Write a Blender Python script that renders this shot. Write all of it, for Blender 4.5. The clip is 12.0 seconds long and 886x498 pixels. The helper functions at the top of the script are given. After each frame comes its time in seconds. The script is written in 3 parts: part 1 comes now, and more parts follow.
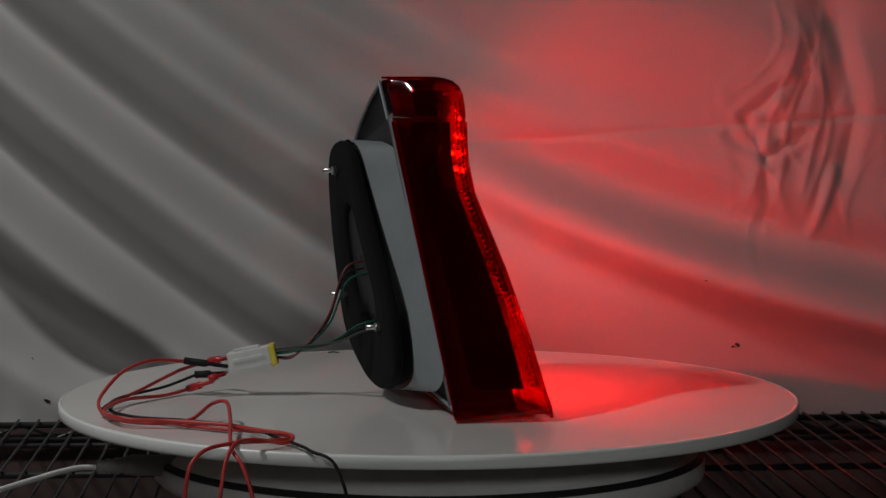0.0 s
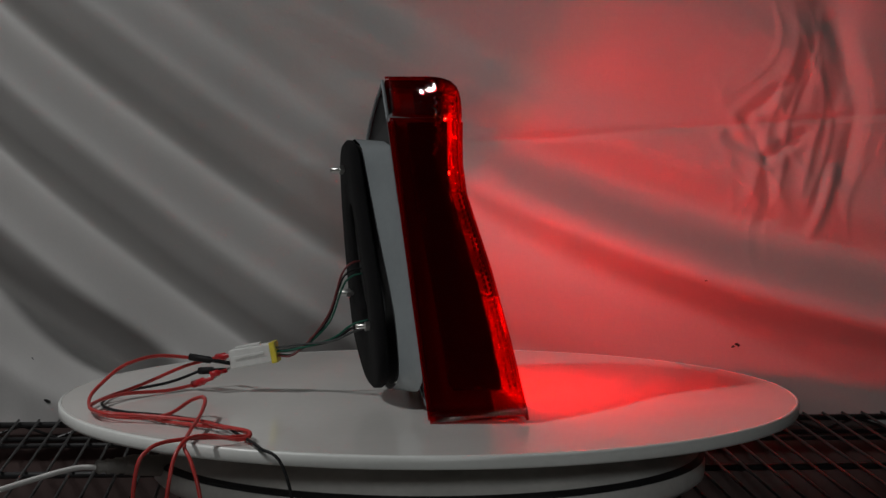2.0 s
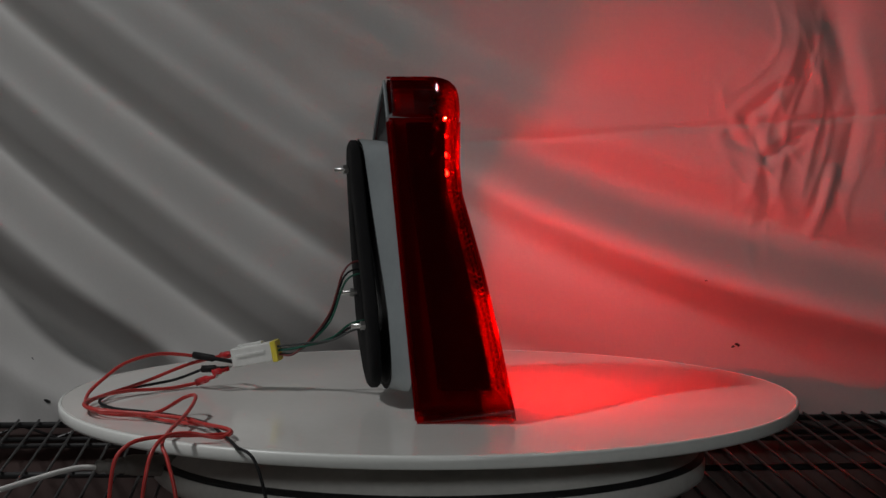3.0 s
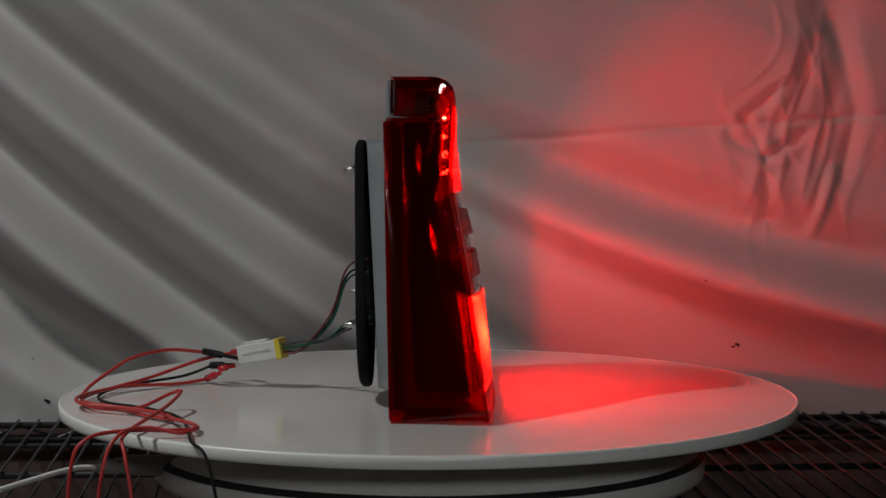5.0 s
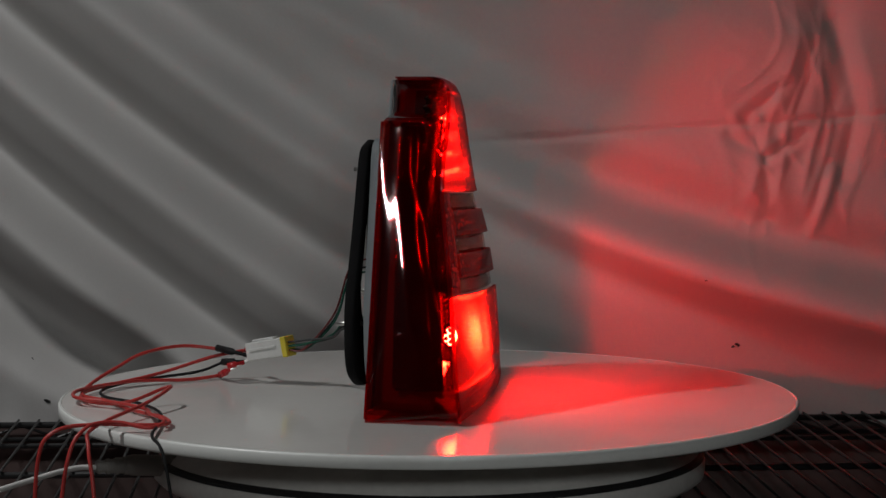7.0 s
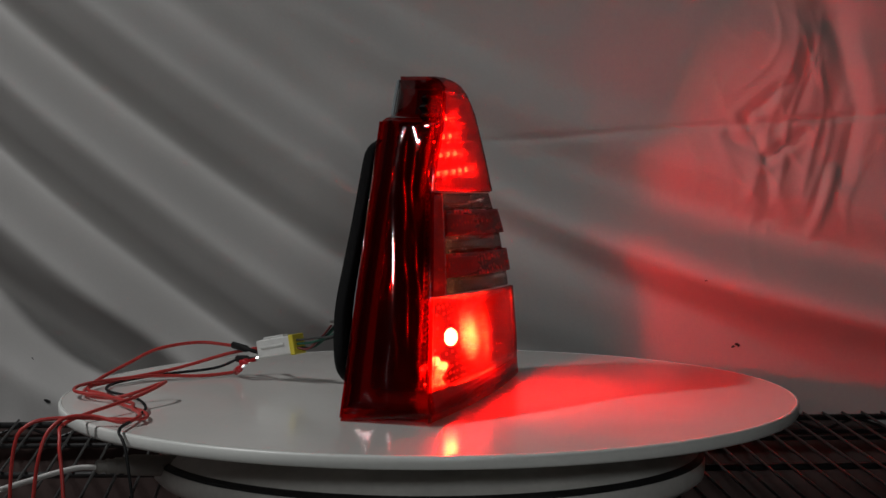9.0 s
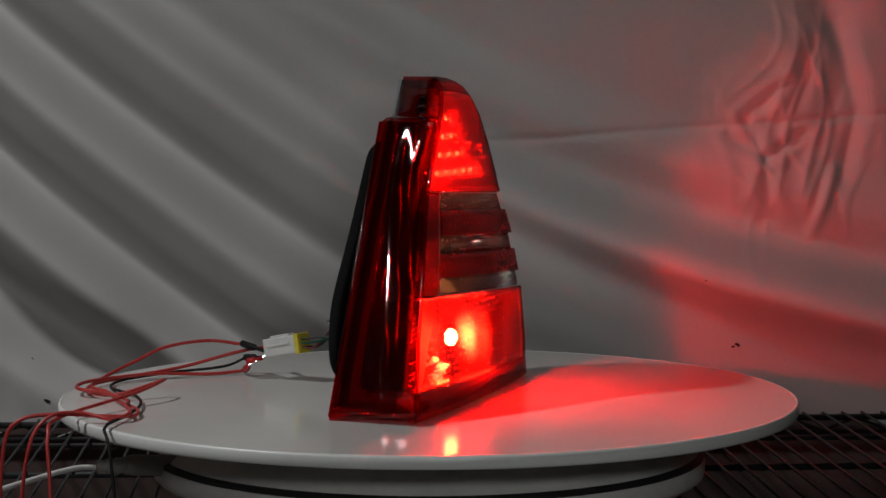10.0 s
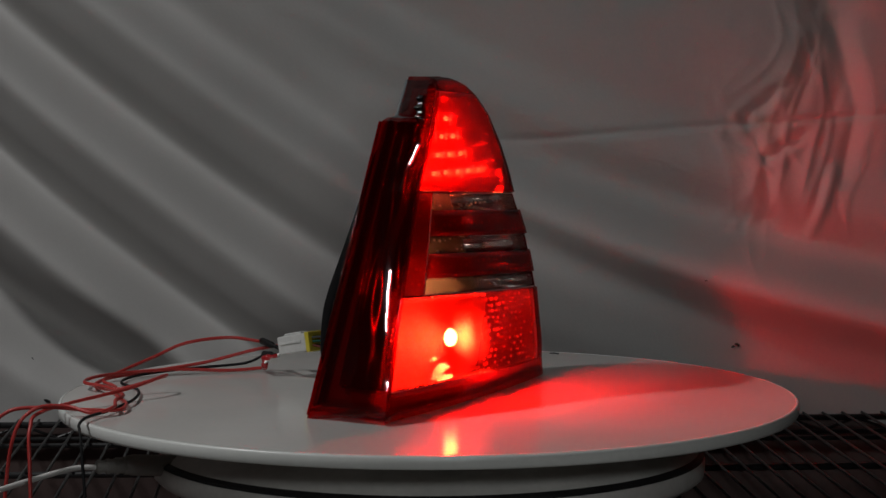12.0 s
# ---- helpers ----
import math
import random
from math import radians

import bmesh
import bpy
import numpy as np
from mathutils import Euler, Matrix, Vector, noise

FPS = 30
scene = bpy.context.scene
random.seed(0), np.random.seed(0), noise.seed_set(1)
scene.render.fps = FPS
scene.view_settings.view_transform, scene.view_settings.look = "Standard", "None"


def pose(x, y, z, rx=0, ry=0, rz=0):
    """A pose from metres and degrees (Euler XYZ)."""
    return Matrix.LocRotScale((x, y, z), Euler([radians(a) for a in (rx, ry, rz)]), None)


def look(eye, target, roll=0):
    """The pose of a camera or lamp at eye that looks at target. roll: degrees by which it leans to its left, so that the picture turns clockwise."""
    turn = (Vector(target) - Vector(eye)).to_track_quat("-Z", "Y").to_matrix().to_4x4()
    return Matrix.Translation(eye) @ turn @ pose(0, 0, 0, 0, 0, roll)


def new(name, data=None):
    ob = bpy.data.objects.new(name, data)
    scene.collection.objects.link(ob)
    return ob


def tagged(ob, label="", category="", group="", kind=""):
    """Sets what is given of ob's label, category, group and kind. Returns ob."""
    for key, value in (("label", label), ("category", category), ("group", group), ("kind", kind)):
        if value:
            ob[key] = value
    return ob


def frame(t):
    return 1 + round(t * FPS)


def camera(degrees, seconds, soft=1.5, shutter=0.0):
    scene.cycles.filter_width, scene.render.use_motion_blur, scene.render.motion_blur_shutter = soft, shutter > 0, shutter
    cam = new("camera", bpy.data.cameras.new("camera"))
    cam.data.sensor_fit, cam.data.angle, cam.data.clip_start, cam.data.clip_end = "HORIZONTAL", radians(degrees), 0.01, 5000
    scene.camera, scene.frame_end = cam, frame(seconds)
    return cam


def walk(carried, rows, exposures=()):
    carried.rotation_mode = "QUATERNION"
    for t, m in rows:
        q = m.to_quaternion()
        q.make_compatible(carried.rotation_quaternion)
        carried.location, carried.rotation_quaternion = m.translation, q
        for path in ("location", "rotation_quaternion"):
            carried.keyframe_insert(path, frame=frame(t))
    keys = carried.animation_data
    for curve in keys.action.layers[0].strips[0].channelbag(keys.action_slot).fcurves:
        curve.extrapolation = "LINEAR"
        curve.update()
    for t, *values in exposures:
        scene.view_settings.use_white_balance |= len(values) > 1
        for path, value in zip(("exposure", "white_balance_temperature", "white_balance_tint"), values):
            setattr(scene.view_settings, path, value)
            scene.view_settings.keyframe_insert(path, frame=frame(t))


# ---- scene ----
# ---- camera ----
cam = camera(22.58, 12.0, soft=1.5)
EYE = Vector((0.0, -2.7083, 0.3903))
AIM = EYE + Vector((0.0063, 0.99695, -0.078))
walk(cam, [(0, look(EYE, AIM)), (12, look(EYE, AIM))], exposures=[(0, -0.12), (3, 0.02), (6.2, 0.12), (7, -0.02), (9.5, 0.04), (11.5, 0.06), (12, -0.22)])

TURN = -3.5624      # degrees a second, clockwise from above
LAMP_ANGLE = 19.593  # the lamp's own angle on the turntable

# ---- world and light ----
world = bpy.data.worlds.new("world")
scene.world = world
world.use_nodes = True
world.node_tree.nodes["Background"].inputs[0].default_value = (0.9, 0.95, 1.0, 1)
world.node_tree.nodes["Background"].inputs[1].default_value = 0.02


def area(name, eye, target, sx, sy, watts, colour):
    d = bpy.data.lights.new(name, "AREA")
    d.shape, d.size, d.size_y, d.energy, d.color = "RECTANGLE", sx, sy, watts, colour
    ob = new(name, d)
    ob.matrix_world = look(eye, target)
    return ob


TUBE = Vector((-1.50, -0.50, 1.90))
area("tube_light_glow", TUBE - Vector((0, 0, 0.03)), (-2.00, -0.90, 0.0), 0.08, 0.42, 30, (0.98, 0.97, 0.97))
# low fill beside the camera, added to brighten the disc edge and base
FRONT_FILL = Vector((0.25, -2.40, 0.60))
area("front_fill_light", FRONT_FILL - Vector((0, 0, 0.03)), (0.0, -0.5, -0.1), 0.40, 0.14, 4.6, (0.97, 0.99, 0.98))


# ---- materials ----
def nodes_of(name):
    m = bpy.data.materials.new(name)
    m.use_nodes = True
    nt = m.node_tree
    return m, nt, nt.nodes["Principled BSDF"]


def mat(name, base, rough=0.5, metal=0.0, vary=0.15, scale=8.0, bump=0.1, fine=120.0, spec=0.5, depth=0.001, coat=0.0, rvar=0.1):
    """A surface with stains at one scale and grain at another."""
    m, nt, b = nodes_of(name)
    N, L = nt.nodes.new, nt.links.new
    co = N("ShaderNodeTexCoord")
    big = N("ShaderNodeTexNoise")
    big.inputs["Scale"].default_value, big.inputs["Detail"].default_value = scale, 5
    small = N("ShaderNodeTexNoise")
    small.inputs["Scale"].default_value, small.inputs["Detail"].default_value = fine, 3
    L(co.outputs["Object"], big.inputs["Vector"])
    L(co.outputs["Object"], small.inputs["Vector"])
    mixf = N("ShaderNodeMix")
    mixf.data_type = "FLOAT"
    mixf.inputs[0].default_value = 0.3
    L(big.outputs["Fac"], mixf.inputs[2])
    L(small.outputs["Fac"], mixf.inputs[3])
    ramp = N("ShaderNodeValToRGB")
    e = ramp.color_ramp.elements
    e[0].position, e[1].position = 0.32, 0.68
    e[0].color = (*[max(0, c * (1 - vary)) for c in base], 1)
    e[1].color = (*[min(1, c * (1 + vary)) for c in base], 1)
    L(mixf.outputs[0], ramp.inputs[0])
    L(ramp.outputs[0], b.inputs["Base Color"])
    rr = N("ShaderNodeMapRange")
    rr.inputs[3].default_value, rr.inputs[4].default_value = max(0.02, rough - rvar), min(1, rough + rvar)
    L(big.outputs["Fac"], rr.inputs[0])
    L(rr.outputs[0], b.inputs["Roughness"])
    b.inputs["Metallic"].default_value = metal
    b.inputs["Specular IOR Level"].default_value = spec
    b.inputs["Coat Weight"].default_value = coat
    if bump:
        bn = N("ShaderNodeBump")
        bn.inputs["Strength"].default_value, bn.inputs["Distance"].default_value = bump, depth
        L(small.outputs["Fac"], bn.inputs["Height"])
        L(bn.outputs[0], b.inputs["Normal"])
    return m


def lens_mat(name, through_colour, body, milk, ribs=0.0, rib_scale=60.0, rough=0.04, blur=0.0):
    """Moulded clear plastic: tinted see-through, a little milky, glossy skin."""
    m, nt, b = nodes_of(name)
    nt.nodes.remove(b)
    N, L = nt.nodes.new, nt.links.new
    out = nt.nodes["Material Output"]
    co = N("ShaderNodeTexCoord")
    no = N("ShaderNodeTexNoise")
    no.inputs["Scale"].default_value = 30
    L(co.outputs["Object"], no.inputs["Vector"])
    tr = N("ShaderNodeBsdfTransparent")
    tr.inputs[0].default_value = (*through_colour, 1)
    tl = N("ShaderNodeBsdfTranslucent")
    tl.inputs[0].default_value = (*body, 1)
    df = N("ShaderNodeBsdfDiffuse")
    df.inputs[0].default_value = (*body, 1)
    milkmix = N("ShaderNodeMixShader")
    milkmix.inputs[0].default_value = 0.25
    L(tl.outputs[0], milkmix.inputs[1])
    L(df.outputs[0], milkmix.inputs[2])
    base = N("ShaderNodeMixShader")
    mr = N("ShaderNodeMapRange")
    mr.inputs[3].default_value, mr.inputs[4].default_value = milk * 0.6, milk * 1.4
    if ribs > 0:
        wv = N("ShaderNodeTexWave")
        wv.bands_direction = "Z"
        wv.inputs["Scale"].default_value, wv.inputs["Distortion"].default_value = rib_scale, 1.2
        L(co.outputs["Object"], wv.inputs["Vector"])
        vo = N("ShaderNodeTexVoronoi")
        vo.inputs["Scale"].default_value, vo.inputs["Randomness"].default_value = 130.0, 0.6
        flat = N("ShaderNodeVectorMath")
        flat.operation = "MULTIPLY"
        flat.inputs[1].default_value = (0.4, 0.6, 1.0)
        L(co.outputs["Object"], flat.inputs[0])
        L(flat.outputs[0], vo.inputs["Vector"])
        cell = N("ShaderNodeMapRange")
        cell.inputs[1].default_value, cell.inputs[2].default_value = 0.08, 0.42
        cell.inputs[3].default_value, cell.inputs[4].default_value = 1.0, 0.0
        L(vo.outputs["Distance"], cell.inputs[0])
        both = N("ShaderNodeMath")
        both.operation = "MULTIPLY_ADD"
        both.inputs[2].default_value = 0.0
        L(cell.outputs[0], both.inputs[0])
        L(wv.outputs["Fac"], both.inputs[1])
        L(both.outputs[0], mr.inputs[0])
        mr.inputs[3].default_value, mr.inputs[4].default_value = milk * 0.12, milk * ribs
    else:
        L(no.outputs["Fac"], mr.inputs[0])
    L(mr.outputs[0], base.inputs[0])
    see = tr
    if blur:
        rf = N("ShaderNodeBsdfRefraction")
        rf.inputs["Color"].default_value = (*through_colour, 1)
        rf.inputs["Roughness"].default_value, rf.inputs["IOR"].default_value = 0.72, 1.3
        see = N("ShaderNodeMixShader")
        see.inputs[0].default_value = blur
        L(tr.outputs[0], see.inputs[1])
        L(rf.outputs[0], see.inputs[2])
    L(see.outputs[0], base.inputs[1])
    L(milkmix.outputs[0], base.inputs[2])
    gl = N("ShaderNodeBsdfGlossy")
    gl.inputs["Roughness"].default_value = rough
    gl.inputs["Color"].default_value = (1, 1, 1, 1)
    bp = N("ShaderNodeBump")
    bp.inputs["Strength"].default_value, bp.inputs["Distance"].default_value = 0.15, 0.001
    L(no.outputs["Fac"], bp.inputs["Height"])
    L(bp.outputs[0], gl.inputs["Normal"])
    lw = N("ShaderNodeLayerWeight")
    lw.inputs[0].default_value = 0.5
    pw = N("ShaderNodeMath")
    pw.operation = "POWER"
    pw.inputs[1].default_value = 5.0
    L(lw.outputs["Facing"], pw.inputs[0])
    fr = N("ShaderNodeMath")
    fr.operation = "MULTIPLY_ADD"
    fr.inputs[1].default_value, fr.inputs[2].default_value = 0.2, 0.03
    L(pw.outputs[0], fr.inputs[0])
    top = N("ShaderNodeMixShader")
    L(fr.outputs[0], top.inputs[0])
    L(base.outputs[0], top.inputs[1])
    L(gl.outputs[0], top.inputs[2])
    L(top.outputs[0], out.inputs["Surface"])
    return m


def glow(name, colour, strength):
    m, nt, b = nodes_of(name)
    nt.nodes.remove(b)
    e = nt.nodes.new("ShaderNodeEmission")
    e.inputs[0].default_value, e.inputs[1].default_value = (*colour, 1), strength
    nt.links.new(e.outputs[0], nt.nodes["Material Output"].inputs["Surface"])
    return m


M_DISC = mat("white_laminate", (0.80, 0.79, 0.755), 0.14, vary=0.04, scale=5, bump=0.03, rvar=0.06)
M_EDGE = mat("white_edge_band", (0.84, 0.86, 0.83), 0.35, vary=0.06, scale=9, bump=0.05)
M_BASE = mat("grey_plastic_base", (0.74, 0.73, 0.70), 0.5, vary=0.12, scale=10, bump=0.05)
M_BLACK = mat("black_plastic", (0.02, 0.02, 0.021), 0.5, vary=0.3, scale=20, bump=0.1)
M_FOAM = mat("black_foam", (0.006, 0.006, 0.0065), 0.95, vary=0.35, scale=30, bump=0.5, fine=400, spec=0.2)
M_HOUSING = mat("grey_abs_housing", (0.25, 0.28, 0.29), 0.45, vary=0.1, scale=14, bump=0.08)
M_DARK_ABS = mat("dark_grey_abs", (0.11, 0.115, 0.12), 0.5, vary=0.15, scale=14, bump=0.08)
M_WIRE_SHELF = mat("black_epoxy_wire", (0.018, 0.018, 0.019), 0.4, vary=0.3, scale=20, bump=0.1)
M_CLOTH = mat("grey_white_cloth", (0.60, 0.595, 0.585), 0.95, vary=0.05, scale=4, bump=0.12, fine=260, spec=0.1, depth=0.0015)
M_CARD = mat("dark_brown_card", (0.11, 0.075, 0.07), 0.9, vary=0.25, scale=5, bump=0.1)
M_RED_WIRE = mat("red_pvc", (0.52, 0.045, 0.04), 0.4, vary=0.12, scale=30, bump=0.0)
M_BLACK_WIRE = mat("black_pvc", (0.014, 0.014, 0.015), 0.6, spec=0.2, vary=0.2, scale=30, bump=0.0)
M_GREEN_WIRE = mat("green_pvc", (0.02, 0.11, 0.075), 0.6, spec=0.2, vary=0.2, scale=30, bump=0.0)
M_GREY_WIRE = mat("grey_pvc", (0.07, 0.075, 0.075), 0.6, spec=0.2, vary=0.1, scale=30, bump=0.0)
M_MAROON_WIRE = mat("maroon_pvc", (0.16, 0.03, 0.03), 0.4, vary=0.2, scale=30, bump=0.0)
M_CONN = mat("white_nylon", (0.72, 0.73, 0.71), 0.4, vary=0.06, scale=60, bump=0.04)
M_YELLOW = mat("yellow_nylon", (0.75, 0.62, 0.06), 0.4, vary=0.08, scale=60, bump=0.04)
M_CRIMP = mat("red_vinyl_sleeve", (0.50, 0.02, 0.025), 0.3, vary=0.1, scale=60, bump=0.04)
M_STEEL = mat("zinc_steel", (0.62, 0.62, 0.60), 0.3, metal=1.0, vary=0.12, scale=60, bump=0.1)
M_CHROME = mat("vacuum_metal", (0.30, 0.298, 0.295), 0.06, metal=1.0, vary=0.08, scale=25, bump=0.03, fine=120, depth=0.002, rvar=0.05)
M_BEZEL = mat("black_bezel", (0.010, 0.009, 0.009), 0.08, vary=0.3, scale=12, bump=0.03)
M_WHITE_CABLE = mat("white_pvc_cable", (0.68, 0.68, 0.66), 0.4, vary=0.06, scale=20, bump=0.0)
M_GREY_PLUG = mat("grey_pvc_plug", (0.30, 0.29, 0.27), 0.5, vary=0.1, scale=40, bump=0.05)
M_WALL = mat("painted_wall", (0.07, 0.068, 0.066), 0.85, vary=0.06, scale=2, bump=0.1, fine=60)
M_FLOOR = mat("concrete_floor", (0.22, 0.21, 0.20), 0.8, vary=0.2, scale=2, bump=0.2, fine=40)
M_RED_LENS = lens_mat("red_lens", (0.90, 0.09, 0.08), (0.50, 0.035, 0.014), 0.016, ribs=7.0, rib_scale=42, blur=0.28)
M_RED_TOP = lens_mat("fine_red_lens", (0.86, 0.07, 0.065), (0.50, 0.035, 0.014), 0.04, ribs=4.0, rib_scale=42, blur=0.35)
M_RED_SIDE = lens_mat("dark_red_lens", (0.77, 0.05, 0.055), (0.42, 0.008, 0.014), 0.07)
M_RED_DARK = lens_mat("smoked_red_lens", (0.30, 0.012, 0.014), (0.16, 0.004, 0.006), 0.3)
M_RED_BAR = lens_mat("red_bar_lens", (0.80, 0.09, 0.09), (0.60, 0.03, 0.02), 0.11, ribs=4.0, rib_scale=20, blur=0.3)
M_CLEAR_LENS = lens_mat("clear_lens", (0.93, 0.92, 0.90), (0.85, 0.83, 0.80), 0.05, ribs=4.0, rib_scale=25, blur=0.20)
M_TAIL = glow("tail_filament", (1.0, 0.29, 0.08), 5800)
M_LED = glow("red_led", (1.0, 0.10, 0.03), 1100)
M_TURN = glow("turn_filament", (1.0, 0.42, 0.22), 3000)


# ---- mesh helpers ----
def mesh_from(name, bm, material, smooth=False):
    me = bpy.data.meshes.new(name)
    bm.to_mesh(me)
    bm.free()
    if smooth:
        for f in me.polygons:
            f.use_smooth = True
    if material:
        me.materials.append(material)
    return me


def part(name, bm, material, parent=None, label="", smooth=False):
    ob = new(name, mesh_from(name, bm, material, smooth))
    if parent:
        ob.parent = parent
    if label:
        tagged(ob, label)
    return ob


def thing(name, label, category, kind="", group=""):
    return tagged(new(name), label, category, group, kind)


def add_box(bm, x0, x1, y0, y1, z0, z1, bevel=0.0, m=None):
    r = bmesh.ops.create_cube(bm, size=1)
    vs = r["verts"]
    bmesh.ops.scale(bm, vec=(x1 - x0, y1 - y0, z1 - z0), verts=vs)
    bmesh.ops.translate(bm, vec=((x0 + x1) / 2, (y0 + y1) / 2, (z0 + z1) / 2), verts=vs)
    if bevel:
        es = list({e for v in vs for e in v.link_edges})
        res = bmesh.ops.bevel(bm, geom=es, offset=bevel, segments=2, affect="EDGES", profile=0.5)
        vs = list({v for f in res["faces"] for v in f.verts} | {v for v in vs if v.is_valid})
    if m:
        bmesh.ops.transform(bm, matrix=m, verts=vs)
    return vs


def box(x0, x1, y0, y1, z0, z1, bevel=0.0, m=None):
    bm = bmesh.new()
    add_box(bm, x0, x1, y0, y1, z0, z1, bevel, m)
    return bm


def lathe(profile, seg=96, cap=True):
    """Turns (radius, z) pairs round the z axis."""
    bm = bmesh.new()
    rings = []
    for r, z in profile:
        rings.append([bm.verts.new((r * math.cos(2 * math.pi * i / seg), r * math.sin(2 * math.pi * i / seg), z)) for i in range(seg)])
    for a, b in zip(rings, rings[1:]):
        for i in range(seg):
            j = (i + 1) % seg
            bm.faces.new((a[i], a[j], b[j], b[i]))
    if cap:
        bm.faces.new(rings[0][::-1])
        bm.faces.new(rings[-1])
    bmesh.ops.recalc_face_normals(bm, faces=bm.faces[:])
    return bm


def smooth_path(pts, n=8):
    """Points of a smooth curve through the given ones."""
    P = [Vector(q) for q in pts]
    P = [P[0] * 2 - P[1]] + P + [P[-1] * 2 - P[-2]]
    out = []
    for i in range(1, len(P) - 2):
        for k in range(n):
            t = k / n
            a, b, c, d = P[i - 1], P[i], P[i + 1], P[i + 2]
            out.append(0.5 * ((2 * b) + (c - a) * t + (2 * a - 5 * b + 4 * c - d) * t * t + (3 * b - a - 3 * c + d) * t ** 3))
    out.append(P[-2])
    return out


def add_tube(bm, pts, r, seg=8):
    up = Vector((0.1, 0.2, 1)).normalized()
    rings = []
    for i, q in enumerate(pts):
        d = (pts[min(i + 1, len(pts) - 1)] - pts[max(i - 1, 0)]).normalized()
        s = d.cross(up)
        if s.length < 1e-3:
            s = d.cross(Vector((1, 0, 0)))
        s.normalize()
        u = s.cross(d)
        rr = r(i / (len(pts) - 1)) if callable(r) else r
        rings.append([bm.verts.new(q + rr * (math.cos(2 * math.pi * k / seg) * s + math.sin(2 * math.pi * k / seg) * u)) for k in range(seg)])
    for a, b in zip(rings, rings[1:]):
        for k in range(seg):
            j = (k + 1) % seg
            bm.faces.new((a[k], a[j], b[j], b[k]))
    bm.faces.new(rings[0][::-1])
    bm.faces.new(rings[-1])


def tube(pts, r, seg=8, n=8):
    bm = bmesh.new()
    add_tube(bm, smooth_path(pts, n) if n else [Vector(q) for q in pts], r, seg)
    bmesh.ops.recalc_face_normals(bm, faces=bm.faces[:])
    return bm


def ball(centre, r, squash=(1, 1, 1), seg=12):
    bm = bmesh.new()
    bmesh.ops.create_uvsphere(bm, u_segments=seg, v_segments=seg // 2 + 2, radius=r)
    bmesh.ops.scale(bm, vec=squash, verts=bm.verts)
    bmesh.ops.translate(bm, vec=centre, verts=bm.verts)
    return bm


def table(z, rows):
    """Linear look-up in rows of (z, value...)."""
    if z <= rows[0][0]:
        return rows[0][1:]
    for a, b in zip(rows, rows[1:]):
        if z <= b[0]:
            t = (z - a[0]) / (b[0] - a[0])
            return tuple(p + (q - p) * t for p, q in zip(a[1:], b[1:]))
    return rows[-1][1:]


# ---- room ----
def room():
    tagged(part("floor", box(-3, 3, -4.2, 1.6, -1.05, -1.0), M_FLOOR), "grey concrete floor of the workshop", "floor", kind="structure")
    tagged(part("ceiling", box(-3, 3, -4.2, 1.6, 2.0, 2.05), M_WALL), "plain painted ceiling", "ceiling", kind="structure")
    tagged(part("wall_north", box(-3, 3, 1.6, 1.65, -1.0, 2.0), M_WALL), "plain wall behind the cloth", "wall", kind="structure")
    tagged(part("wall_south", box(-3, 3, -4.25, -4.2, -1.0, 2.0), M_WALL), "plain painted wall", "wall", kind="structure")
    tagged(part("wall_west", box(-3.05, -3, -4.2, 1.6, -1.0, 2.0), M_WALL), "plain painted wall", "wall", kind="structure")
    tagged(part("wall_east", box(3, 3.05, -4.2, 1.6, -1.0, 2.0), M_WALL), "plain painted wall", "wall", kind="structure")
    # both hang out of view; the second is invented to hold the front fill
    for c, wide, half in ((TUBE, 0.06, 0.25), (FRONT_FILL, 0.21, 0.12)):
        fix = thing("ceiling_light", "unseen white light fixture hanging from the ceiling", "lamp", group="ceiling lights")
        part("fixture_body", box(c.x - wide, c.x + wide, c.y - half, c.y + half, c.z + 0.05, c.z + 0.11, 0.01), M_CONN, fix)
        part("rod", tube([(c.x, c.y, c.z + 0.06), (c.x, c.y, 2.02)], 0.008, 8, 0), M_BLACK, fix)


room()


# ---- cloth backdrop ----
# creases near the hanging corner: from (x, z) to (x, z), width, depth
CREASES = [(0.525, 0.379, 0.466, 0.328, 0.008, 0.008), (0.466, 0.328, 0.498, 0.269, 0.007, 0.007), (0.498, 0.267, 0.555, 0.307, 0.007, 0.008), (0.498, 0.269, 0.504, 0.183, 0.010, 0.008),
           (0.442, 0.301, 0.491, 0.272, 0.007, 0.005), (0.560, 0.430, 0.544, 0.355, 0.012, 0.009), (0.603, 0.468, 0.632, 0.344, 0.011, 0.009), (0.597, 0.248, 0.571, 0.157, 0.007, -0.008), (0.635, 0.339, 0.614, 0.242, 0.009, 0.007)]


def crease_depth(x, z):
    total = 0.0
    for xa, za, xb, zb, wide, deep in CREASES:
        dx, dz = xb - xa, zb - za
        t = min(1.0, max(0.0, ((x - xa) * dx + (z - za) * dz) / (dx * dx + dz * dz)))
        d = math.hypot(x - xa - t * dx, z - za - t * dz) / wide
        if d < 5:
            total += 0.8 * deep * (math.exp(-d * d) - 0.4 * math.exp(-((d - 2.2) / 1.1) ** 2)) * (0.55 + 0.45 * math.sin(math.pi * t))
    return total


